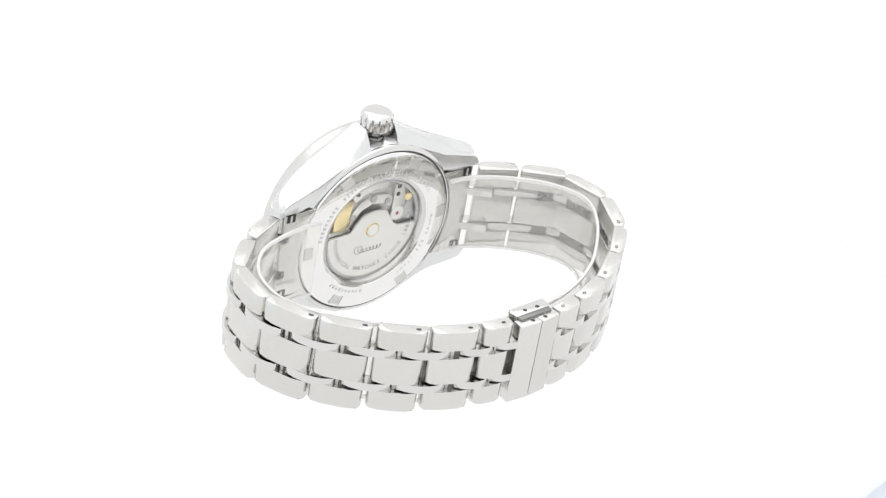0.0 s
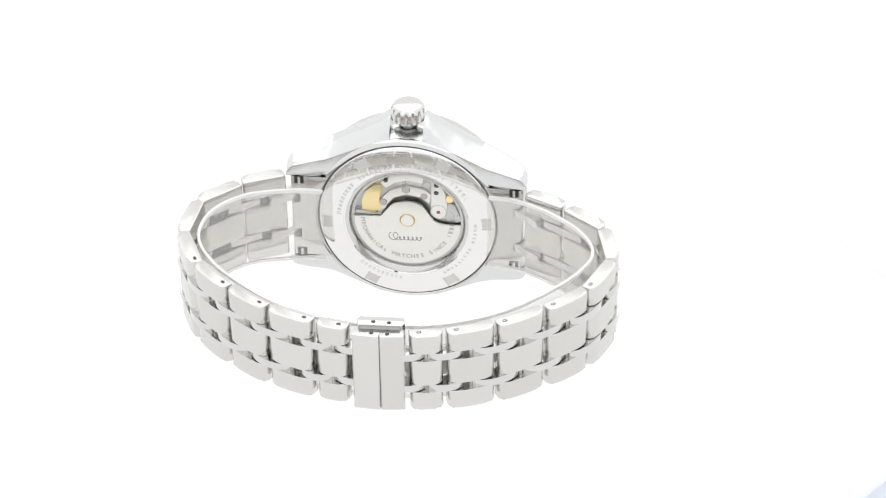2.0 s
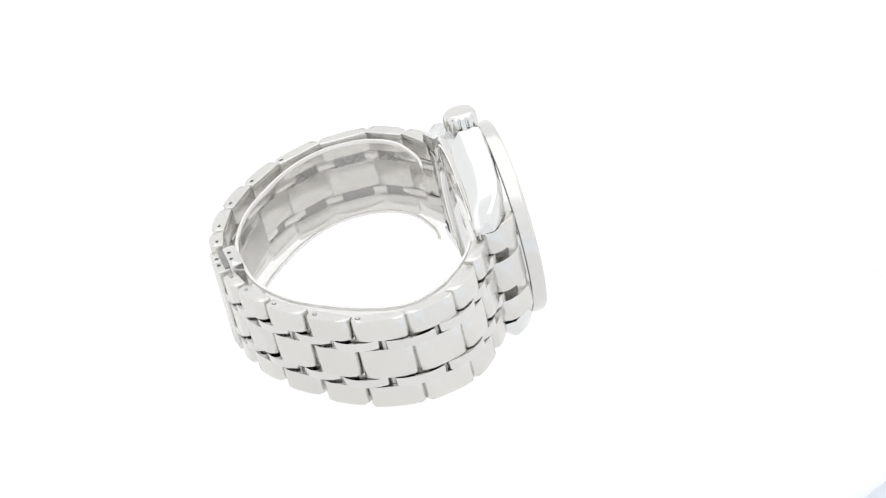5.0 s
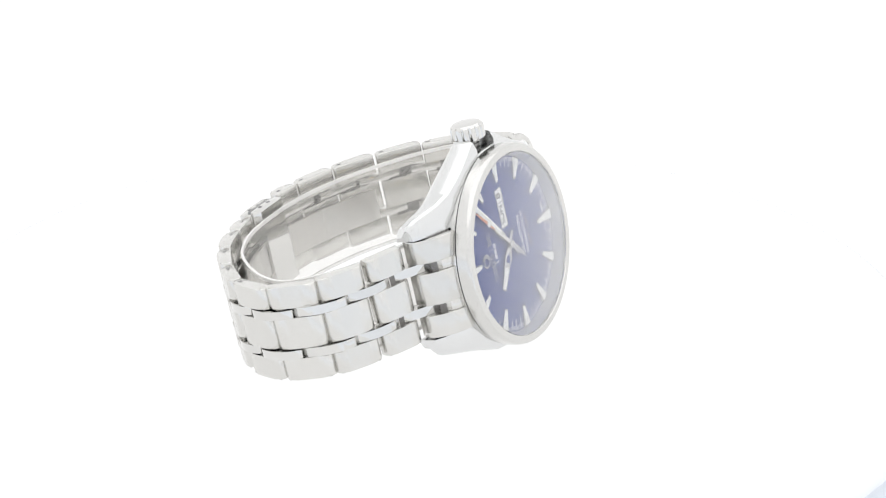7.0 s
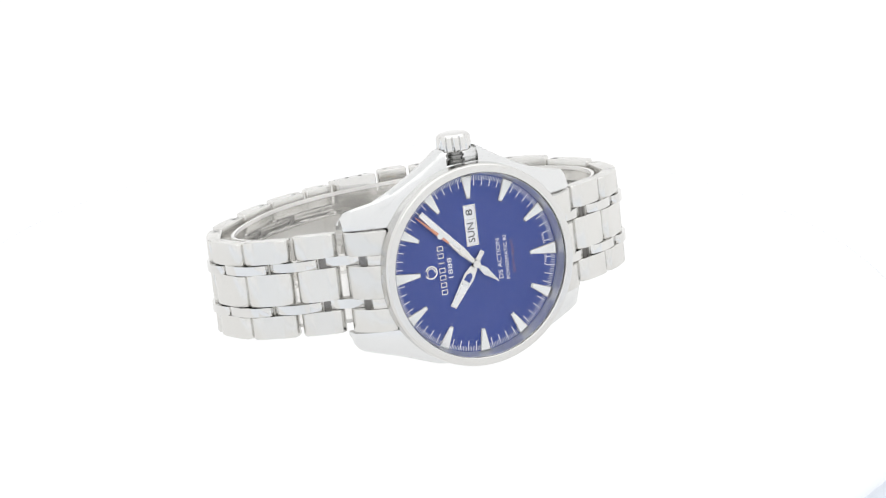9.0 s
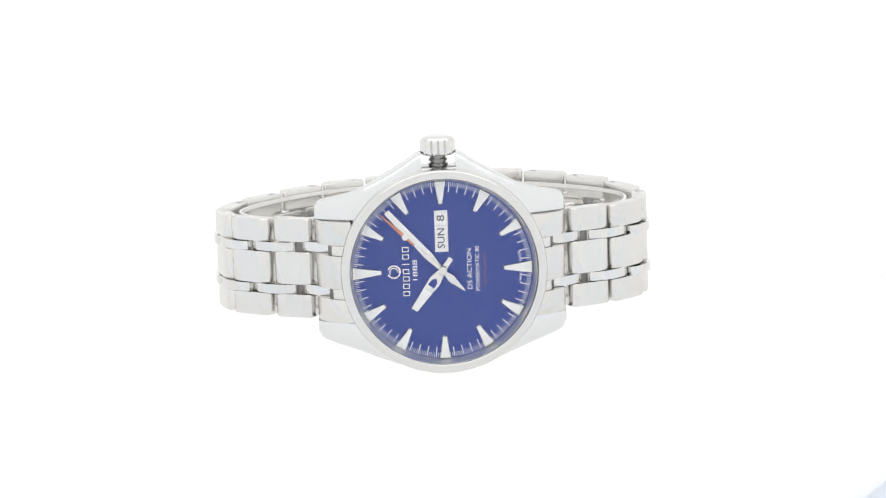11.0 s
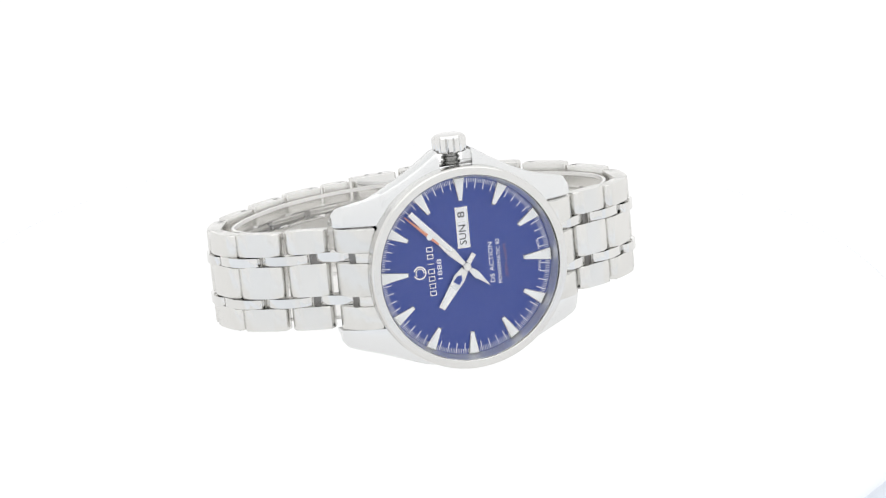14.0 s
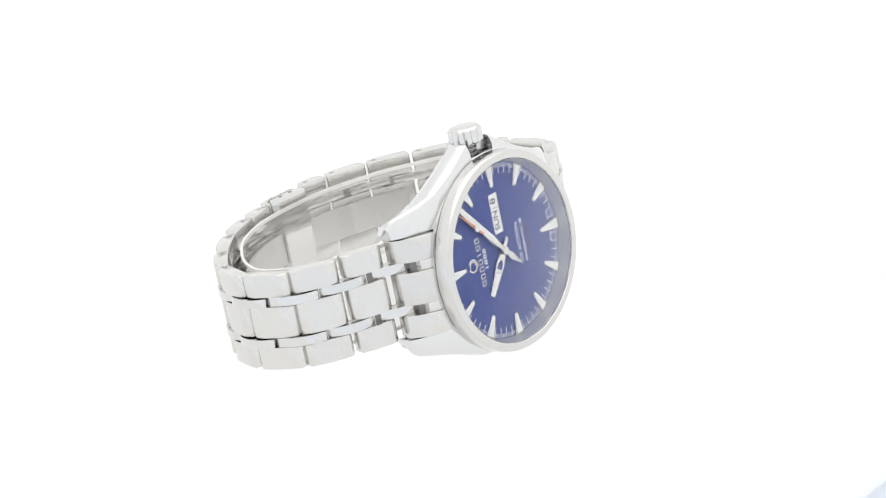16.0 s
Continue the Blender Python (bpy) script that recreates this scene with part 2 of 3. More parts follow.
# ---- setting: a backlit turntable in an unseen, added light tent ----
def build_tent():
    bm = bmesh.new()
    bmesh.ops.create_grid(bm, x_segments=2, y_segments=2, size=1.0)
    bmesh.ops.translate(bm, verts=bm.verts, vec=(0, 0, -0.008))
    # its blue-grey shows past the turntable as the darker bottom corner
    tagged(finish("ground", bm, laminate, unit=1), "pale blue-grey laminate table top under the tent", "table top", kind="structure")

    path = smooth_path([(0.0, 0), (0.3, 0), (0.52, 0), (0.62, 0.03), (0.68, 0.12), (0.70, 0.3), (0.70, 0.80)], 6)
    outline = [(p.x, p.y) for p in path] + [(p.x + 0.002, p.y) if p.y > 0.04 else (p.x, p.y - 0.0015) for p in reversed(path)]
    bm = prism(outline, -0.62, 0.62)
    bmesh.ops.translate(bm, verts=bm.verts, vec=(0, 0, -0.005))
    tagged(finish("backdrop", bm, glow_back, unit=1), "seamless white sweep behind the turntable, with a glow of its own", "backdrop", kind="structure")

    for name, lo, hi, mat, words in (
        ("ceiling", (-0.62, -0.80, 0.80), (0.62, 0.71, 0.81), glow_top, "unseen glowing white panel added over the table"),
        ("wall_east", (0.62, -0.80, -0.008), (0.63, 0.71, 0.80), glow_side, "unseen glowing white cloth side of the added tent"),
        ("wall_west", (-0.63, -0.80, -0.008), (-0.62, 0.71, 0.80), glow_side, "unseen glowing white cloth side of the added tent"),
        ("wall_north", (-0.63, 0.715, -0.008), (0.63, 0.725, 0.81), cloth, "unseen glowing white cloth back of the added tent"),
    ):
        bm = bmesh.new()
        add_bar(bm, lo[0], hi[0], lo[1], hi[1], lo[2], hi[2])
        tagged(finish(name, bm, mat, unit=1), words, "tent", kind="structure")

    # the tent's unseen front glows as fill; a small opening lies behind the camera
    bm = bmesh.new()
    # made-up opening, only for a small dark reflection in the steel
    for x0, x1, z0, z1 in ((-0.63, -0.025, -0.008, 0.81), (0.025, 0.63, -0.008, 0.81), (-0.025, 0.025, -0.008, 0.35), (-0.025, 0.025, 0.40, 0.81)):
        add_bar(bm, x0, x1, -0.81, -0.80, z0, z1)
    tagged(finish("wall_south", bm, cloth, unit=1), "unseen dimly glowing white cloth front of the added tent, with a small opening", "tent", kind="structure")

    base = new("turntable")
    base.location = (0, 0, -0.008)
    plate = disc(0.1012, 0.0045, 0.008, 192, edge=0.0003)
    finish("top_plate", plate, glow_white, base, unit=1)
    round_rim = [(0.1013, 0.0046), (0.1013, 0.0079)] + [(0.1013 + 0.0033 * math.sin(a), 0.0046 + 0.0033 * math.cos(a)) for a in np.linspace(0.05, 1.5, 9)]
    # rim added to grade the plate's white into the blue-grey beyond
    finish("rim", lathe(round_rim, 192), frosted_acrylic, base, unit=1, label="rounded frosted acrylic rim", sharp=60)
    foot = disc(0.08, 0.0, 0.0045, 96, edge=0.0006)
    finish("foot", foot, laminate, base, unit=1)
    return tagged(base, "round backlit white acrylic turntable under the watch", "turntable")


# ---- the watch ----
SIDE_3 = [(0, 20.2), (3.3, 20.2), (3.4, 22.9), (4.2, 22.6), (5.5, 21.7), (7, 20.7), (9, 19.5), (12, 17.9), (15, 16.5), (18, 15.4), (21, 14.6), (23.0, 14.0), (23.9, 13.4), (24.4, 12.4)]
SIDE_9 = [(0, 19.4), (6, 19.2), (9, 18.7), (12, 17.6), (15, 16.4), (18, 15.4), (21, 14.6), (23.0, 14.0), (23.9, 13.4), (24.4, 12.4)]
TOP = [(0, -0.9), (10, -1.0), (15, -1.5), (18, -2.4), (21, -3.8), (23, -5.0), (24.4, -6.2)]
BOTTOM = [(0, -8.2), (14, -8.5), (18, -8.9), (21, -9.4), (24.4, -9.8)]
LEAN = [(0, 0.0), (11, 0.0), (16, 0.5), (20, 1.2), (24.4, 1.3)]
# lower edge of the flank, which sweeps up between the lugs, and the flat rim inside it
HEM = [(0, -5.7), (4, -5.6), (10, -5.3), (14, -5.7), (18, -6.8), (21, -7.9), (24.4, -8.7)]
RIM = [(0, 19.3), (6, 18.6), (12, 15.7), (16, 13.8), (20, 13.0), (24.4, 12.0)]
LUG = 10.22


def build_case(watch):
    bm = bmesh.new()
    ys = sorted(set([-24.4 + 48.8 * k / 72 for k in range(73)] + [3.3, 3.4, -3.3, -3.4, 18.2, 18.3, -18.2, -18.3]))
    for s, table in ((1, SIDE_3), (-1, SIDE_9)):
        rings = []
        for y in ys:
            a = abs(y)
            xo, zt, zb = interp(table, a), interp(TOP, a), interp(BOTTOM, a)
            xi = max(LUG, math.sqrt(max(17.95 ** 2 - y * y, 0)))
            c = 0.3 if s > 0 and a < 3.35 else 0.8
            hem, rim = interp(HEM, a), min(interp(RIM, a), xo - 0.4)
            low = xo - interp(LEAN, a)
            rim = min(rim, low - 0.4)
            mid = (rim + low) / 2 + 0.12
            sec = [(xi, zb), (rim - 0.15, zb), (rim + 0.15, zb + 0.06), (mid, (zb + hem) / 2 - 0.25), (low - 0.12, hem - 0.2), (low, hem + 0.1), (xo, zt - 1.3), (xo - 0.3, zt - 0.6), (xo - 0.9 - c, zt), (xi, zt)]
            sec = [(max(x, xi), z) for x, z in sec]
            rings.append([bm.verts.new((s * x, y, z)) for x, z in sec])
        n = 10
        for p, q in zip(rings, rings[1:]):
            for i in range(n):
                j = (i + 1) % n
                try:
                    bm.faces.new((p[i], p[j], q[j], q[i]))
                except ValueError:
                    pass
        for r in (rings[0], rings[-1]):
            bm.faces.new(r)
    bmesh.ops.remove_doubles(bm, verts=bm.verts, dist=1e-4)
    case = finish("case", bm, brushed_flank, watch, LIE, "brushed steel case with four curved lugs", sharp=28)
    bm = lathe([(18.48, -8.3), (18.48, -8.8), (18.62, -8.95), (19.1, -8.75), (19.5, -8.3), (19.6, -7.6), (19.2, -7.0), (19.2, -3.2), (19.7, -2.6), (19.7, -0.95), (18.48, -0.95)], 128)
    finish("middle_ring", bm, polished, case)
    off = shift(0, -0.25, 0)
    bm = lathe([(18.0, -0.78), (19.9, -0.78), (20.05, -0.65), (20.05, 1.2), (19.98, 1.7), (19.85, 2.0), (19.65, 2.2), (18.55, 2.36), (18.35, 2.36), (18.2, 2.2), (18.2, 0.2), (18.0, 0.1)], 160)
    finish("bezel_joint", lathe([(18.0, -0.96), (19.62, -0.96), (19.62, -0.6), (18.0, -0.6)], 128), dark_steel, case, off)
    finish("bezel", bm, bezel_steel, case, off, label="smooth brushed steel bezel ring", sharp=17)
    bm = lathe([(17.5, -0.5), (18.12, 1.8), (18.2, 1.8), (18.2, -0.6), (17.5, -0.6)], 160)
    finish("inner_flange", bm, flange_steel, case, shift(0, -0.1, 0), label="bright steel ring round the dial")
    ob = finish("crystal", lathe([(0, 1.85), (18.18, 1.85), (18.18, 2.25), (17.9, 2.33), (0, 2.37)], 128, closed=False), sapphire, case, off, label="clear flat sapphire crystal")
    ob.visible_shadow = False
    # spring bar slots between the lugs: black blocks, the recess's shade as colour
    for s in (1, -1):
        for e in (1, -1):
            bm = bmesh.new()
            add_bar(bm, -0.85, 0.85, -0.95, 0.95, -0.35, 0.4)
            slot = finish("spring_bar_slot", bm, slot_shade, case, shift(e * 9.0, s * 21.9, -9.2))
            bm = prism([(0.4 * math.cos(a), 0.4 * math.sin(a)) for a in np.linspace(0, 2 * math.pi, 13)[:-1]], -0.8, 0.8, 0.08)
            finish("spring_bar", bm, satin, slot, shift(0, 0, -0.06))
    return case


def build_crown(watch):
    segs, rings = 96, []
    bm = bmesh.new()
    for x, r, flute in ((22.2, 2.9, 0), (22.35, 3.2, 0.6), (22.6, 3.4, 1), (24.7, 3.4, 1), (25.1, 3.3, 0.8), (25.3, 3.1, 0), (25.6, 2.8, 0), (25.75, 2.3, 0), (25.8, 0.9, 0)):
        row = []
        for k in range(segs):
            a = 2 * math.pi * k / segs
            w = (a * 14 / (2 * math.pi)) % 1
            dip = 0.42 * flute * max(0.0, 1 - abs(w - 0.5) / 0.22)
            row.append(bm.verts.new((x, (r - dip) * math.cos(a), (r - dip) * math.sin(a))))
        rings.append(row)
    for p, q in zip(rings, rings[1:]):
        for k in range(segs):
            bm.faces.new((p[k], p[(k + 1) % segs], q[(k + 1) % segs], q[k]))
    bm.faces.new(rings[0])
    bm.faces.new(rings[-1])
    crown = finish("crown", bm, polished, watch, LIE @ shift(0, 0, -4.3), "fluted polished steel winding crown", sharp=22)
    bm = bmesh.new()
    prof = [(20.0, 1.9), (20.5, 1.9), (20.6, 1.5), (20.9, 1.5), (21.0, 1.8), (21.4, 1.8), (21.5, 1.5), (21.8, 1.5), (21.9, 1.8), (22.3, 1.8)]
    rows = [[bm.verts.new((x, r * math.cos(2 * math.pi * k / 24), r * math.sin(2 * math.pi * k / 24))) for k in range(24)] for x, r in prof]
    for p, q in zip(rows, rows[1:]):
        for k in range(24):
            bm.faces.new((p[k], p[(k + 1) % 24], q[(k + 1) % 24], q[k]))
    finish("stem_tube", bm, stem_steel, crown, sharp=20)


def wedge(r0, r1, w0, w1, z0, z1, ridge=0.12):
    """A tapered applied marker along +y with a raised middle."""
    bm = bmesh.new()
    lo = [bm.verts.new(c) for c in ((-w0 / 2, r0, z0), (w0 / 2, r0, z0), (w1 / 2, r1, z0), (-w1 / 2, r1, z0))]
    hi = [bm.verts.new(c) for c in ((-w0 / 2, r0, z1), (w0 / 2, r0, z1), (w1 / 2, r1, z1), (-w1 / 2, r1, z1))]
    e = 0.10
    top = [bm.verts.new(c) for c in ((-w0 / 2 + e, r0 + e * 1.5, z1 + ridge), (w0 / 2 - e, r0 + e * 1.5, z1 + ridge), (w1 / 2 - e, r1 - e, z1 + ridge), (-w1 / 2 + e, r1 - e, z1 + ridge))]
    bm.faces.new(lo[::-1])
    bm.faces.new(top)
    for i in range(4):
        j = (i + 1) % 4
        bm.faces.new((lo[i], lo[j], hi[j], hi[i]))
        bm.faces.new((hi[i], hi[j], top[j], top[i]))
    return bm


def turn_z(deg):
    """Clock angle: from 12 o'clock towards 3."""
    return Matrix.Rotation(-radians(deg), 4, "Z")


def build_dial(watch):
    dial = finish("dial", disc(17.7, -1.0, -0.55, 160, edge=0.05), dial_blue, watch, LIE, "deep blue sunray dial with applied markers")
    # minute ticks, one print
    bm = bmesh.new()
    for k in range(300):
        if k % 25 == 0 or (k % 25 in (1, 2, 23, 24)):
            continue
        long = k % 5 == 0
        add_bar(bm, -0.085 if long else -0.05, 0.085 if long else 0.05, 15.35 if long else 16.45, 17.35, -0.55, -0.52, turn_z(k * 1.2))
    finish("minute_track", bm, white_print, dial, sharp=30)
    short = long_one = None
    fill_s = fill_l = None
    for k in range(12):
        big = k in (0, 6)
        r0 = 11.75 if big else 13.0
        w1 = 2.55 if big else 2.3
        m = turn_z(30 * k)
        if big and long_one is None or not big and short is None:
            body = finish("hour_marker", wedge(r0, 17.5, 0.85, w1, -0.55, -0.12), polished, dial, m, sharp=15)
            fill = finish("lume_fill", wedge(r0 + 0.35, 17.2, 0.55, w1 - 0.55, -0.05, 0.05, 0.02), lume, body, sharp=15)
            if big:
                long_one, fill_l = body.data, fill.data
            else:
                short, fill_s = body.data, fill.data
        else:
            body = place("hour_marker", long_one if big else short, dial, m)
            place("lume_fill", fill_l if big else fill_s, body)
    # day and date window
    bm = bmesh.new()
    for x0, x1, y0, y1 in ((3.6, 11.75, 1.1, 1.3), (3.6, 11.75, -1.3, -1.1), (3.6, 3.8, -1.1, 1.1), (11.55, 11.75, -1.1, 1.1), (8.75, 8.9, -1.1, 1.1)):
        add_bar(bm, x0, x1, y0, y1, -0.56, -0.40)
    window = finish("calendar_window", bm, polished, dial, sharp=30)
    for name, x0, x1, word, size in (("day_disc", 3.8, 8.75, "SUN", 2.0), ("date_disc", 8.9, 11.55, "8", 2.0)):
        bm = bmesh.new()
        add_bar(bm, x0, x1, -1.1, 1.1, -0.56, -0.53)
        finish(name, bm, white_print, window)
        bm = bmesh.new()
        add_text(bm, word, size, Matrix.Translation(((x0 + x1) / 2, 0, -0.52)), width=(3.9 if len(word) > 1 else 1.2))
        finish("day_print" if len(word) > 1 else "date_print", bm, black_print, window)
    # maker's emblem and name as plain shapes
    bm = lathe([(1.05, -0.5), (1.35, -0.5), (1.35, -0.36), (1.05, -0.36)], 40, a0=-250, a1=70)
    lathe([(0.70, -0.5), (0.9, -0.5), (0.9, -0.36), (0.70, -0.36)], 40, bm, a0=-100, a1=130)
    finish("emblem", bm, polished, dial, shift(0, 9.45, 0))
    bm = bmesh.new()
    for k in range(7):
        x = -4.35 + 1.45 * k
        w = 0.09
        if k == 4:
            add_bar(bm, x - w, x + w, 6.45, 7.75, -0.5, -0.36)
            continue
        for x0, x1, y0, y1 in ((x - 0.50, x - 0.33, 6.45, 7.75), (x + 0.33, x + 0.50, 6.45, 7.75), (x - 0.33, x + 0.33, 7.58, 7.75), (x - 0.33, x + 0.33, 6.45, 6.62)):
            add_bar(bm, x0, x1, y0, y1, -0.5, -0.36)
    finish("name_bars", bm, polished, dial, label="raised steel bars of the maker's name")
    for word, y, size, width, mat in (("1888", 5.3, 1.35, 4.0, white_print), ("DS ACTION", -5.3, 1.35, 8.0, white_print), ("POWERMATIC 80", -6.85, 1.12, 8.8, white_print), ("200M-660FT", -8.25, 0.85, 6.9, orange_dim)):
        bm = bmesh.new()
        add_text(bm, word, size, Matrix.Translation((0, y, -0.53)), width=width)
        finish("dial_print", bm, mat, dial)
    for word, a in (("SWISS", 188), ("MADE", 172)):
        bm = bmesh.new()
        add_text(bm, word, 0.75, turn_z(a) @ Matrix.Translation((0, 15.3, -0.53)) @ Matrix.Rotation(math.pi, 4, "Z"))
        finish("dial_print", bm, white_print, dial)
    build_hands(dial)


def build_hands(dial):
    hour = finish("hour_pointer", prism([(-0.55, -2.9), (0.55, -2.9), (0.45, -1.2), (0.85, 1.0), (1.25, 2.8), (1.05, 4.6), (0.72, 9.6), (-0.72, 9.6), (-1.05, 4.6), (-1.25, 2.8), (-0.85, 1.0), (-0.45, -1.2)], -0.30, -0.12, 0.05, axis="z"), polished, dial, turn_z(-53))
    finish("lume_fill", prism([(-0.72, 5.0), (0.72, 5.0), (0.48, 9.3), (-0.48, 9.3)], -0.115, -0.08, 0, axis="z"), lume, hour)
    finish("dark_window", prism([(-0.62, 2.6), (0, 2.0), (0.62, 2.6), (0.72, 3.9), (-0.72, 3.9)], -0.115, -0.10, 0, axis="z"), dial_blue, hour)
    minute = finish("minute_pointer", prism([(-0.6, -3.2), (0.6, -3.2), (0.4, -1.2), (0.45, 1.0), (0.82, 4.0), (0.62, 15.9), (-0.62, 15.9), (-0.82, 4.0), (-0.45, 1.0), (-0.4, -1.2)], 0.0, 0.16, 0.05, axis="z"), polished, dial, turn_z(48.6))
    finish("lume_fill", prism([(-0.55, 4.6), (0.55, 4.6), (0.42, 15.6), (-0.42, 15.6)], 0.165, 0.19, 0, axis="z"), lume, minute)
    second = finish("seconds_pointer", prism([(-0.08, -6.0), (0.08, -6.0), (0.75, -2.2), (0.35, -0.8), (0.16, 8.0), (-0.16, 8.0), (-0.35, -0.8), (-0.75, -2.2)], 0.3, 0.40, 0.02, axis="z"), polished, dial, turn_z(44.3))
    finish("orange_tip", prism([(-0.16, 7.5), (0.16, 7.5), (0.32, 10.5), (0.10, 16.4), (-0.10, 16.4), (-0.32, 10.5)], 0.40, 0.44, 0, axis="z"), orange, second, label="orange lacquered tip")
    finish("lume_dot", disc(0.62, 0.44, 0.58, 32, cy=9.9), lume, second)
    finish("hub", disc(0.85, 0.30, 0.62, 40, edge=0.15), polished, second)


def arc_text(bm, word, r, mid_deg, size, z, step, inward=False):
    """Letters round the case back, read from behind. mid_deg: clock angle seen from behind, from crown towards 12."""
    n = len(word)
    for k, ch in enumerate(word):
        if ch == " ":
            continue
        a = mid_deg + (k - (n - 1) / 2) * step * (-1 if inward else 1)
        basis = Matrix(((0, 1, 0, 0), (1, 0, 0, 0), (0, 0, -1, 0), (0, 0, 0, 1)))
        m = basis @ Matrix.Rotation(-radians(a), 4, "Z") @ Matrix.Translation((0, r, -z))
        if inward:
            m = m @ Matrix.Rotation(math.pi, 4, "Z")
        add_text(bm, ch, size, m, thick=0.02)


def back(points):
    """Outline (right, up) as seen from behind, to (x, y) of the watch."""
    return [(b, a) for a, b in points]


def build_caseback(watch):
    bm = lathe([(12.9, -9.75), (16.8, -9.45), (18.0, -9.1), (18.2, -8.8), (18.2, -8.2), (12.2, -8.2), (12.2, -9.2)], 160)
    cap = finish("case_back", bm, mirror_steel, watch, LIE, "polished steel display case back", sharp=20)
    bm = lathe([(18.1, -8.78), (18.5, -8.78), (18.5, -8.3), (18.1, -8.3)], 160)
    finish("gasket_line", bm, dark_steel, cap)
    notch = None
    for k in range(6):
        m = Matrix.Rotation(radians(60 * k - 3), 4, "Z") @ shift(0, 16.35, -9.56)
        if notch is None:
            bm = bmesh.new()
            add_bar(bm, -1.15, 1.15, -0.95, 1.0, -0.02, 0.6)
            add_bar(bm, -1.35, -1.15, -1.1, 1.15, -0.07, 0.6)
            add_bar(bm, 1.15, 1.35, -1.1, 1.15, -0.07, 0.6)
            notch = finish("key_notch", bm, satin, cap, m, sharp=30).data
        else:
            place("key_notch", notch, cap, m)
    finish("window_ring", lathe([(13.0, -9.76), (12.2, -9.3), (11.55, -8.75), (11.5, -8.6), (11.6, -7.4), (13.0, -8.2)], 128), bezel_steel, cap, label="sloped steel ring round the window")
    ob = finish("back_glass", lathe([(0, -9.1), (12.1, -9.1), (12.1, -8.75), (0, -8.75)], 96, closed=False), sapphire, cap, label="clear mineral glass window")
    ob.visible_shadow = False
    bm = bmesh.new()
    arc_text(bm, "STAINLESS STEEL", 14.0, 28, 1.15, -9.72, 4.6)
    arc_text(bm, "WATER RESISTANT", 14.0, 118, 0.95, -9.72, 4.2)
    finish("engraving", bm, frosted, cap)
    bm = bmesh.new()
    basis = Matrix(((0, 1, 0, 0), (1, 0, 0, 0), (0, 0, -1, 0), (0, 0, 0, 1)))
    for a0, n in ((-42, 8), (-84, 9), (186, 10)):
        for k in range(n):
            add_bar(bm, -0.26, 0.26, 13.6, 14.4, 9.69, 9.73, basis @ Matrix.Rotation(-radians(a0 + 4.0 * k), 4, "Z"))
    finish("engraved_bars", bm, frosted, cap)

    # automatic movement behind the glass
    mov = finish("movement", disc(11.75, -7.2, -6.4, 96), plate_steel, cap, label="automatic movement with gilt wheel")
    for name, mat, z0, z1, pts in (
        ("upper_bridge", rotor_steel, -7.7, -7.2, [(-6.2, 1.0), (-5.6, 4.2), (-3.6, 6.6), (-0.3, 7.9), (3.5, 7.3), (4.8, 6.0), (4.4, 3.8), (2.8, 5.3), (-0.3, 5.9), (-2.9, 4.9), (-4.4, 3.0), (-4.6, 1.0)]),
        ("barrel_bridge", rotor_steel, -7.6, -7.2, [(-5.6, 8.3), (-3.2, 10.2), (0, 11.0), (3.4, 10.4), (3.0, 8.6), (0, 9.3), (-2.6, 8.6), (-4.4, 7.0)]),
        ("balance_bridge", rotor_steel, -7.8, -7.2, [(4.8, 9.3), (6.8, 8.9), (8.0, 5.8), (8.2, 2.2), (6.4, 0.6), (4.6, 1.4), (4.9, 5.0)]),
        ("gilt_wheel", gold, -7.75, -7.2, [(-9.4, 0.7), (-9.5, 3.6), (-8.8, 5.8), (-7.0, 7.6), (-5.2, 7.9), (-5.6, 5.4), (-5.9, 4.1), (-5.2, 3.2), (-5.6, 1.8), (-7.0, 0.7)]),
        ("dark_well", well_steel, -7.8, -7.15, [(8.2, 4.6), (9.6, 4.0), (11.0, 0.4), (11.0, -0.8), (7.2, -0.8), (5.6, 0.2), (8.0, 1.6)]),
        ("dark_well", well_steel, -8.0, -7.15, [(-10.8, 1.6), (-9.2, 1.2), (-5.4, 0.9), (-5.4, 0.2), (-11.0, 0.2)]),
        ("dark_well", well_steel, -7.25, -7.15, [(-3.5, 8.0), (-1.8, 8.9), (1.0, 9.0), (3.4, 8.4), (4.6, 8.8), (4.4, 7.2), (1.6, 8.2), (-1.6, 8.0)]),
    ):
        finish(name, prism(back(pts), z0, z1, 0.08, axis="z"), mat, mov)
    # the dark_steel discs draw dark spots of the movement, one a hole
    for name, mat, a, b, r in (("screw", plate_steel, -0.3, 7.0, 0.85), ("screw", plate_steel, 3.4, 5.6, 0.7), ("screw", dark_steel, 5.9, 6.7, 0.5), ("screw", dark_steel, -4.4, 9.0, 0.45), ("screw", dark_steel, 6.0, 8.6, 0.55), ("balance_cap", rotor_steel, 6.3, 2.0, 1.7), ("jewel", ruby, 6.3, 2.0, 0.45), ("jewel", gold, 8.6, 5.4, 0.9), ("screw", plate_steel, -5.0, 3.6, 0.8)):
        lift = -8.0 if name == "jewel" else -7.95
        finish(name, disc(r, lift, -7.15, 28, cx=b, cy=a), mat, mov)
    edge = [(-10.9, 0.3), (-5.5, 0.4), (-4.6, 1.7), (-3.6, 3.2), (-2.5, 4.1), (-0.3, 4.6), (1.8, 4.4), (3.1, 3.8), (4.4, 1.7), (5.3, 0.2), (6.4, -0.6), (8.0, -0.8), (10.9, -0.6)]
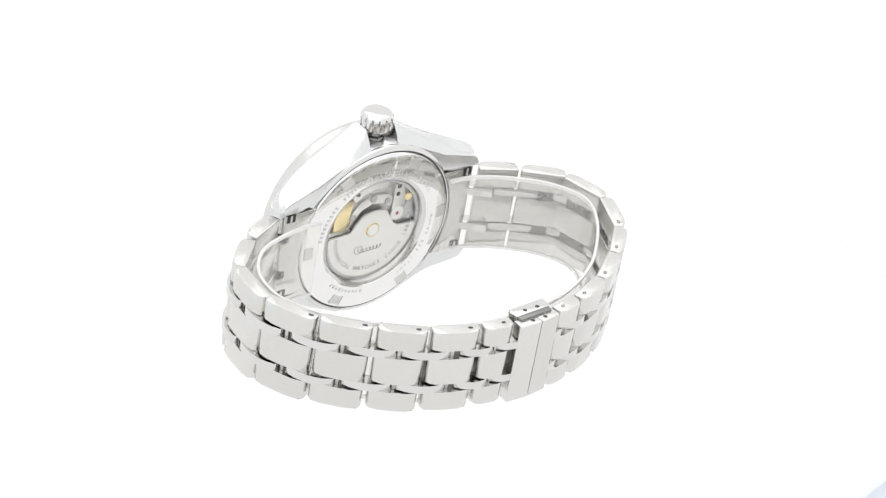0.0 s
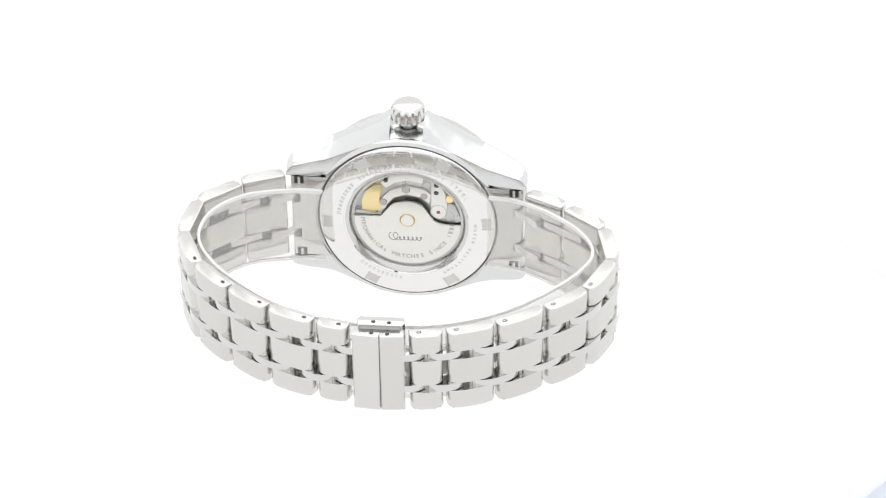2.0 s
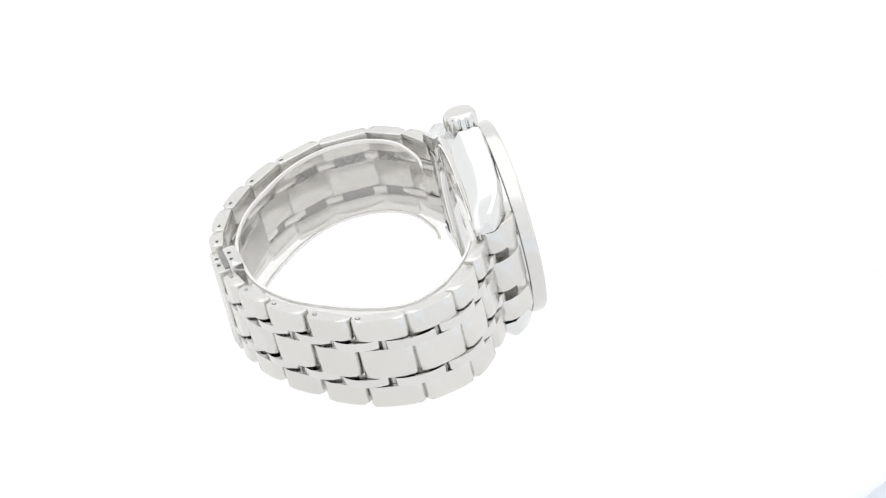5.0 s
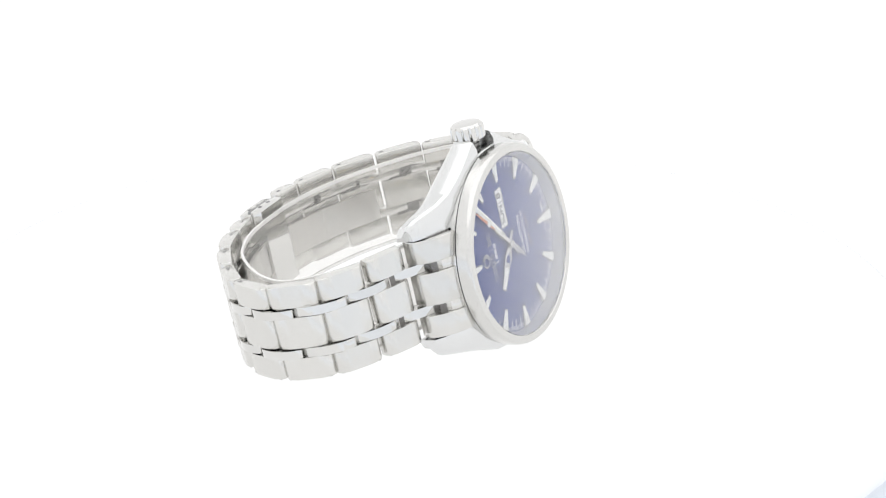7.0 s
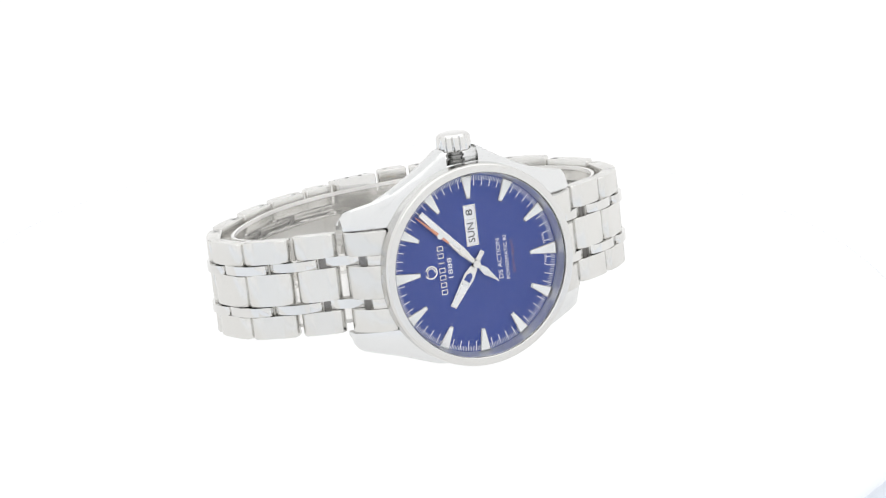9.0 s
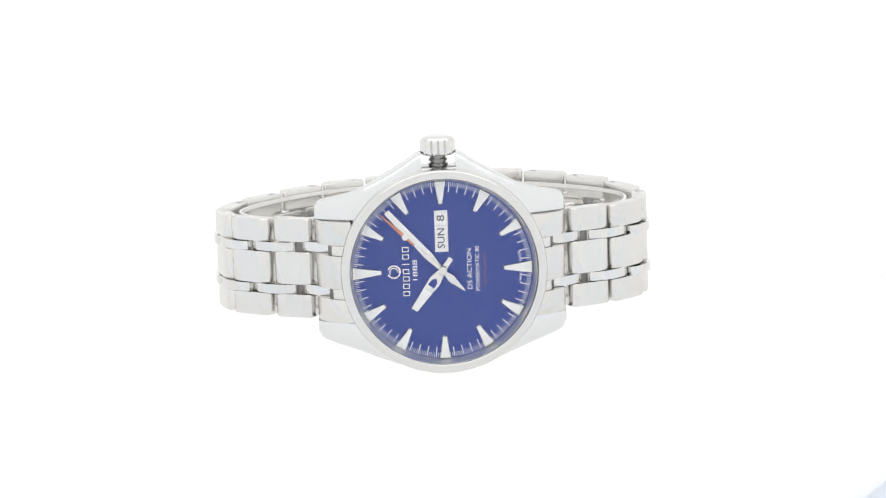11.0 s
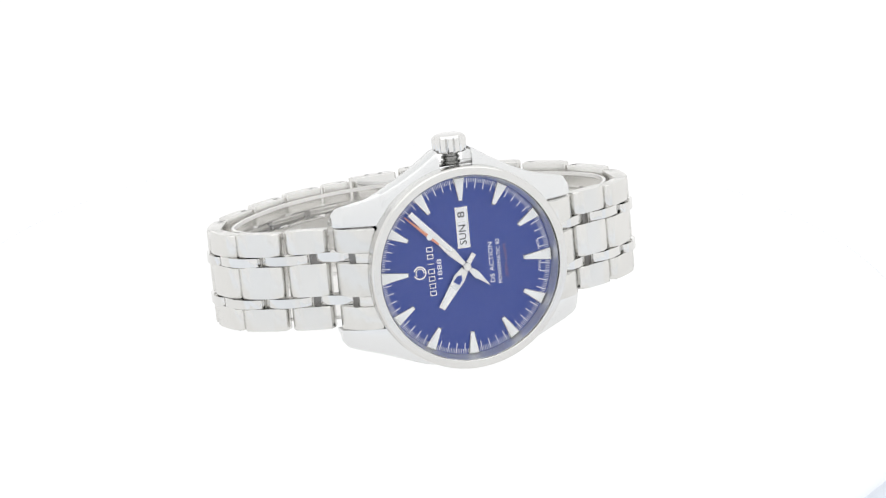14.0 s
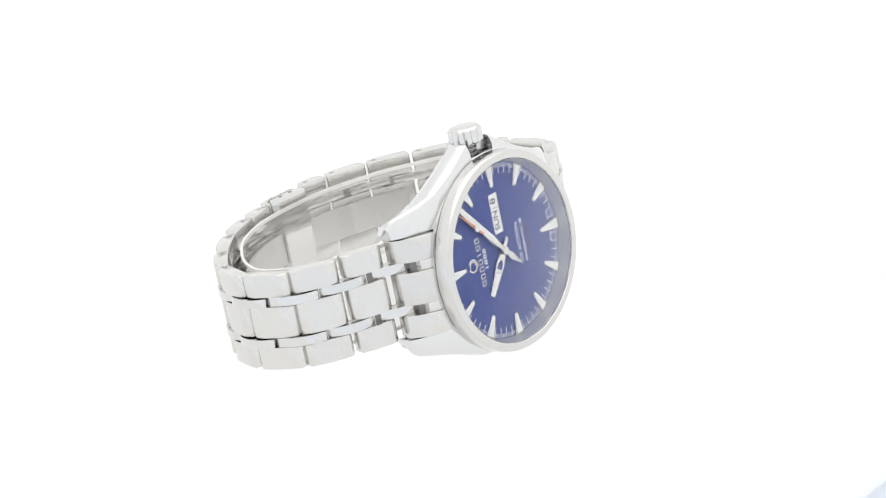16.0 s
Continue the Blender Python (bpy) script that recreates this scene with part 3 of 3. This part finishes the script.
    rim = [(10.95 * math.cos(a), 10.95 * math.sin(a)) for a in np.linspace(radians(-4), radians(-176), 40)]
    # bright ring added to lighten the gap where little light gets in
    finish("holder_ring", lathe([(10.95, -8.3), (11.65, -8.3), (11.65, -7.2), (10.95, -7.2)], 96), satin, mov)
    rotor = finish("rotor", prism(back(edge + rim), -8.55, -8.15, 0.08, axis="z"), rotor_steel, mov, label="brushed steel winding rotor")
    bm = bmesh.new()
    arc_text(bm, "MECHANICAL WATCHES SINCE 1888", 9.2, 180, 1.3, -8.57, 6.2, inward=True)
    finish("engraving", bm, grey_print, rotor)
    bm = bmesh.new()
    prev = None
    for k in range(110):
        t = k / 109
        size = 0.95 if t < 0.18 else 0.42
        a = -3.4 + 6.4 * t - size * 0.75 * math.sin(t * 46)
        b = -4.75 + 0.2 * t + size * math.cos(t * 46) + (0.45 if t < 0.18 else 0)
        if prev:
            ang = math.atan2(b - prev[1], a - prev[0])
            ln = math.hypot(b - prev[1], a - prev[0])
            add_bar(bm, 0, ln, -0.055, 0.055, 8.555, 8.58, basis @ Matrix.Translation((prev[0], prev[1], 0)) @ Matrix.Rotation(ang, 4, "Z"))
        prev = (a, b)
    finish("script_flourish", bm, dark_steel, rotor)
    finish("rotor_hub", disc(1.6, -8.75, -8.5, 40), gold, rotor)
    finish("rotor_nut", disc(1.35, -8.85, -8.6, 40), rotor_steel, rotor)


# outer corners between the links in (y, z), from the lugs to the clasp
BOUND_12 = [(24.9, -7.7), (33.6, -11.7), (42.1, -17.9), (45.0, -28.7), (40.5, -39.6), (32.7, -47.1), (23.8, -53.5), (14.3, -57.4), (7.0, -58.9)]
BOUND_6 = [(-25.3, -6.5), (-34.4, -10.7), (-42.2, -18.2), (-43.3, -30.2), (-38.1, -41.0), (-30.0, -48.8), (-21.1, -54.6), (-11.2, -58.1), (-3.9, -59.2)]
# the bracelet's upper edge along the same corners; it narrows towards the clasp
EDGE_12 = [9.9, 9.5, 9.3, 8.9, 8.8, 9.2, 9.5, 9.75, 9.8]
EDGE_6 = [9.95, 9.7, 9.2, 9.4, 9.9, 10.4, 10.6, 10.7, 10.8]


def breadth(i):
    return 1 - 0.125 * i / 8


def on_loop(a, b):
    """Pose on the bracelet midway from a to b: y along it, z outwards."""
    a, b = Vector(a), Vector(b)
    t = (b - a).normalized()
    mid = (a + b) / 2 * MM
    return Matrix(((1, 0, 0, 0), (0, t.x, -t.y, mid.x), (0, t.y, t.x, mid.y), (0, 0, 0, 1))), (b - a).length


def link_meshes(length):
    out = {}
    for name, x0, x1, mat in (("outer", 5.35, 9.95, brushed), ("centre", -3.25, 3.25, brushed)):
        bm = prism(arch(length, 3.0, 0.32, 1.25), x0, x1, 0.32)
        ob = finish(name, bm, mat)
        out[name] = ob.data
        bpy.data.objects.remove(ob)
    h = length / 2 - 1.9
    ob = finish("core", prism([(-h, -1.5), (h, -1.5), (h, -2.5), (-h, -2.5)], -9.3, 9.3, 0.1), shaded_core_steel)
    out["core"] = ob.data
    bpy.data.objects.remove(ob)
    ob = finish("rib", prism([(-0.3, -1.1), (0.3, -1.1), (0.4, -1.6), (-0.4, -1.6)], -5.3, 5.3, 0.05), satin)
    out["rib"] = ob.data
    bpy.data.objects.remove(ob)
    ob = finish("pin", prism([(0.33 * math.cos(a), 0.20 * math.sin(a)) for a in np.linspace(0, 2 * math.pi, 13)[:-1]], 9.0, 10.0, 0.05), satin)
    out["pin"] = ob.data
    bpy.data.objects.remove(ob)
    # dark plug in place of a bored hole, the hole's shade as colour
    ob = finish("pin_hole", prism([(0.52 * math.cos(a), 0.34 * math.sin(a)) for a in np.linspace(0, 2 * math.pi, 17)[:-1]], 9.0, 9.975, 0), dark_steel)
    out["hole"] = ob.data
    bpy.data.objects.remove(ob)
    return out


def build_bracelet(watch):
    long_set, short_set = link_meshes(9.72), link_meshes(7.1)
    conn = {}
    for key, ln in (("long", 9.7), ("short", 7.4)):
        ob = finish("connector", prism(arch(ln, 3.0, 1.25, 0.45), 3.4, 5.22, 0.14), polished)
        conn[key] = ob.data
        bpy.data.objects.remove(ob)
    for bound, edge, flip in ((BOUND_12, EDGE_12, False), (BOUND_6, EDGE_6, True)):
        for i in range(8):
            a, b = bound[i], bound[i + 1]
            m, ln = on_loop(b, a) if flip else on_loop(a, b)
            use = short_set if i == 7 else long_set
            wide = breadth(i + 0.5)
            m = LIE @ shift((edge[i] + edge[i + 1]) / 2 - 9.95 * wide, 0, 0) @ m @ Matrix.Diagonal((wide, (ln - 1.1) / (7.1 if i == 7 else 9.72), 1, 1))
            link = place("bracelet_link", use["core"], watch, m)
            place("outer_block", use["outer"], link)
            place("outer_block", use["outer"], link, Matrix.Rotation(math.pi, 4, "Z"))
            place("centre_block", use["centre"], link)
            place("link_rib", use["rib"], link)
            if i >= 3:
                s = (ln / 2 - 2.3) * (-1 if flip else 1)
                place("pin_hole", use["hole"], link, shift(0, s, -1.65))
                if not flip:
                    place("pin", use["pin"], link, shift(0, s, -1.65))
        for i in range(9):
            p = bound[i]
            before = bound[i - 1] if i else ((21.5, -3.4) if not flip else (-21.5, -2.8))
            after = bound[i + 1] if i < 8 else (1.9, -59.6)
            d = (Vector(after) - Vector(p)).normalized() + (Vector(p) - Vector(before)).normalized()
            d = d.normalized() * (-1 if flip else 1)
            c = Vector(p)
            m, _ = on_loop(c - d, c + d)
            wide = breadth(i)
            m = LIE @ shift(edge[i] - 9.95 * wide, 0, 0) @ m @ shift(0, 0, -0.12) @ Matrix.Diagonal((wide, 1, 1, 1))
            mesh = conn["short" if i >= 7 else "long"]
            place("connector_link", mesh, watch, m)
            place("connector_link", mesh, watch, m @ Matrix.Rotation(math.pi, 4, "Z"))
    # end links between the lugs
    for s, drop in ((1, 0.0), (-1, 0.8)):
        prof = [(17.5, -1.0), (19.2, -1.05), (20.6, -1.7), (22.0, -2.9), (23.2, -4.3 + drop * 0.5), (24.1, -5.7 + drop), (24.3, -6.8 + drop), (23.7, -8.6), (21.0, -9.3), (17.5, -8.4)]
        prof = [(s * a, b) for a, b in prof]
        # the same darkened core closes the gaps beside the end link
        end = finish("end_link", prism([(s * 17.5, -2.2), (s * 21.0, -3.4), (s * 22.0, -5.0), (s * 21.6, -8.2), (s * 17.5, -8.0)], -10.2, 10.2, 0.1), shaded_core_steel, watch, LIE)
        horn = [(x, s * y) for x, y in ((-9.75, 23.3), (-5.35, 23.3), (-5.35, 21.7), (-3.25, 21.7), (-3.25, 23.3), (3.25, 23.3), (3.25, 21.7), (5.35, 21.7), (5.35, 23.3), (9.75, 23.3))] + [(x, s * max(math.sqrt(18.75 ** 2 - x * x), 15.9)) for x in np.linspace(9.75, -9.75, 15)]
        finish("horn_plate", prism(horn, -9.42, -8.7, 0.1, axis="z"), brushed, end)
        for x0, x1 in ((5.35, 9.98), (-3.25, 3.25), (-9.86, -5.35)):
            finish("end_block", prism(prof, x0, x1, 0.15), brushed, end)
        for x0, x1 in ((3.3, 5.3), (-5.3, -3.3)):
            finish("end_block", prism([(s * 17.5, -1.3), (s * 19.2, -1.35), (s * 20.5, -2.0), (s * 21.3, -2.8), (s * 21.3, -7.0), (s * 17.5, -7.0)], x0, x1, 0.1), brushed, end)
    build_clasp(watch)


def build_clasp(watch):
    clasp = None
    for y0, z0, y1, z1, left in ((8.4, -58.7, 1.95, -59.6, True), (1.79, -59.6, -5.05, -59.3, False)):
        m, ln = on_loop((y0, z0), (y1, z1))
        h = ln / 2
        a, b = (-h + 1.9, h) if left else (-h, h - 1.7)
        prof = [(a, -0.25), (a + 0.25, 0), (b - 0.25, 0), (b, -0.25), (b, -2.4), (a + 0.2, -2.6), (a, -2.3)]
        plate = finish("clasp_plate", prism(prof, -7.6, 10.1, 0.12), brushed, clasp or watch, (LIE @ m) if clasp is None else None, "flat brushed butterfly clasp plate" if clasp is None else "")
        if clasp is None:
            clasp, first = plate, m
        else:
            plate.matrix_basis = first.inverted() @ m
    inv = first.inverted()
    bm = prism([(-2.5, -56.8), (5.9, -56.4), (6.3, -55.6), (5.9, -53.8), (-2.5, -54.2), (-2.9, -55.0)], -6.8, 10.7, 0.3)
    finish("hinge_block", bm, polished, clasp, inv)
    for y in (0.3, 3.3):
        for z in (-58.4, -55.7):
            bm = prism([(y + 0.42 * math.cos(a), z + 0.42 * math.sin(a)) for a in np.linspace(0, 2 * math.pi, 13)[:-1]], 9.3, 10.14 if z < -57 else 10.74, 0)
            finish("hinge_pin", bm, dark_steel, clasp, inv)
    for pts in ([(-2.3, -55.6), (-10.5, -53.9), (-18.8, -50.5), (-25.1, -47.0)], [(6.2, -55.1), (13.6, -52.9), (21.3, -49.1), (27.9, -44.2)]):
        path = smooth_path(pts, 8)
        outline = [(p.x, p.y) for p in path] + [(p.x, p.y + 0.7) for p in reversed(path)]
        finish("folding_blade", prism(outline, -3.0, 3.6, 0.1), satin, clasp, inv)
    # dark bar that draws the strip between hinge block and plates
    bm = prism([(-2.2, -57.8), (5.6, -57.4), (5.6, -56.1), (-2.2, -56.5)], -6.5, 10.5, 0.05)
    finish("hinge_leaf", bm, stem_steel, clasp, inv)


def build_cuff():
    pts = [(-16.6, -12.0), (-22.3, -12.1), (-32.1, -15.0), (-38.0, -21.7), (-38.7, -30.2), (-34.6, -37.8), (-27.8, -44.2), (-19.0, -50.0), (-7.6, -53.7), (3.4, -54.0), (13.4, -52.5), (23.3, -47.9), (30.7, -41.6), (36.7, -34.4), (39.6, -27.2), (36.8, -20.4), (30.5, -14.8), (23.2, -11.0), (16.9, -10.2)]
    path = smooth_path(pts, 6)
    inner = []
    for i, p in enumerate(path):
        t = (path[min(i + 1, len(path) - 1)] - path[max(i - 1, 0)]).normalized()
        inner.append(p + Vector((-t.y, t.x)) * 0.55)
    cuff = new("plastic_cuff")
    outline = [(p.x, p.y) for p in path] + [(p.x, p.y) for p in reversed(inner)]
    for name, x0, x1, mat in (("band", -8.4, 8.0, plastic), ("rim", 8.0, 8.7, lit_plastic_edge), ("rim", -9.0, -8.4, lit_plastic_edge)):
        ob = finish(name, prism(outline, x0, x1, 0.0 if name == "band" else 0.12), mat, cuff, LIE)
        ob.visible_shadow = False
    return tagged(cuff, "clear plastic display cuff inside the steel bracelet", "display cuff")


turntable = build_tent()
wristwatch = tagged(new("wristwatch"), "steel wristwatch with blue dial lying on its side", "wristwatch")
build_case(wristwatch)
build_crown(wristwatch)
build_dial(wristwatch)
build_caseback(wristwatch)
build_bracelet(wristwatch)
plastic_cuff = build_cuff()


def motions():
    for thing, z in ((wristwatch, 0), (plastic_cuff, 0), (turntable, -0.008)):
        walk(thing, [(t, pose(0, 0, z, 0, 0, a)) for t, a in TURN])


motions()
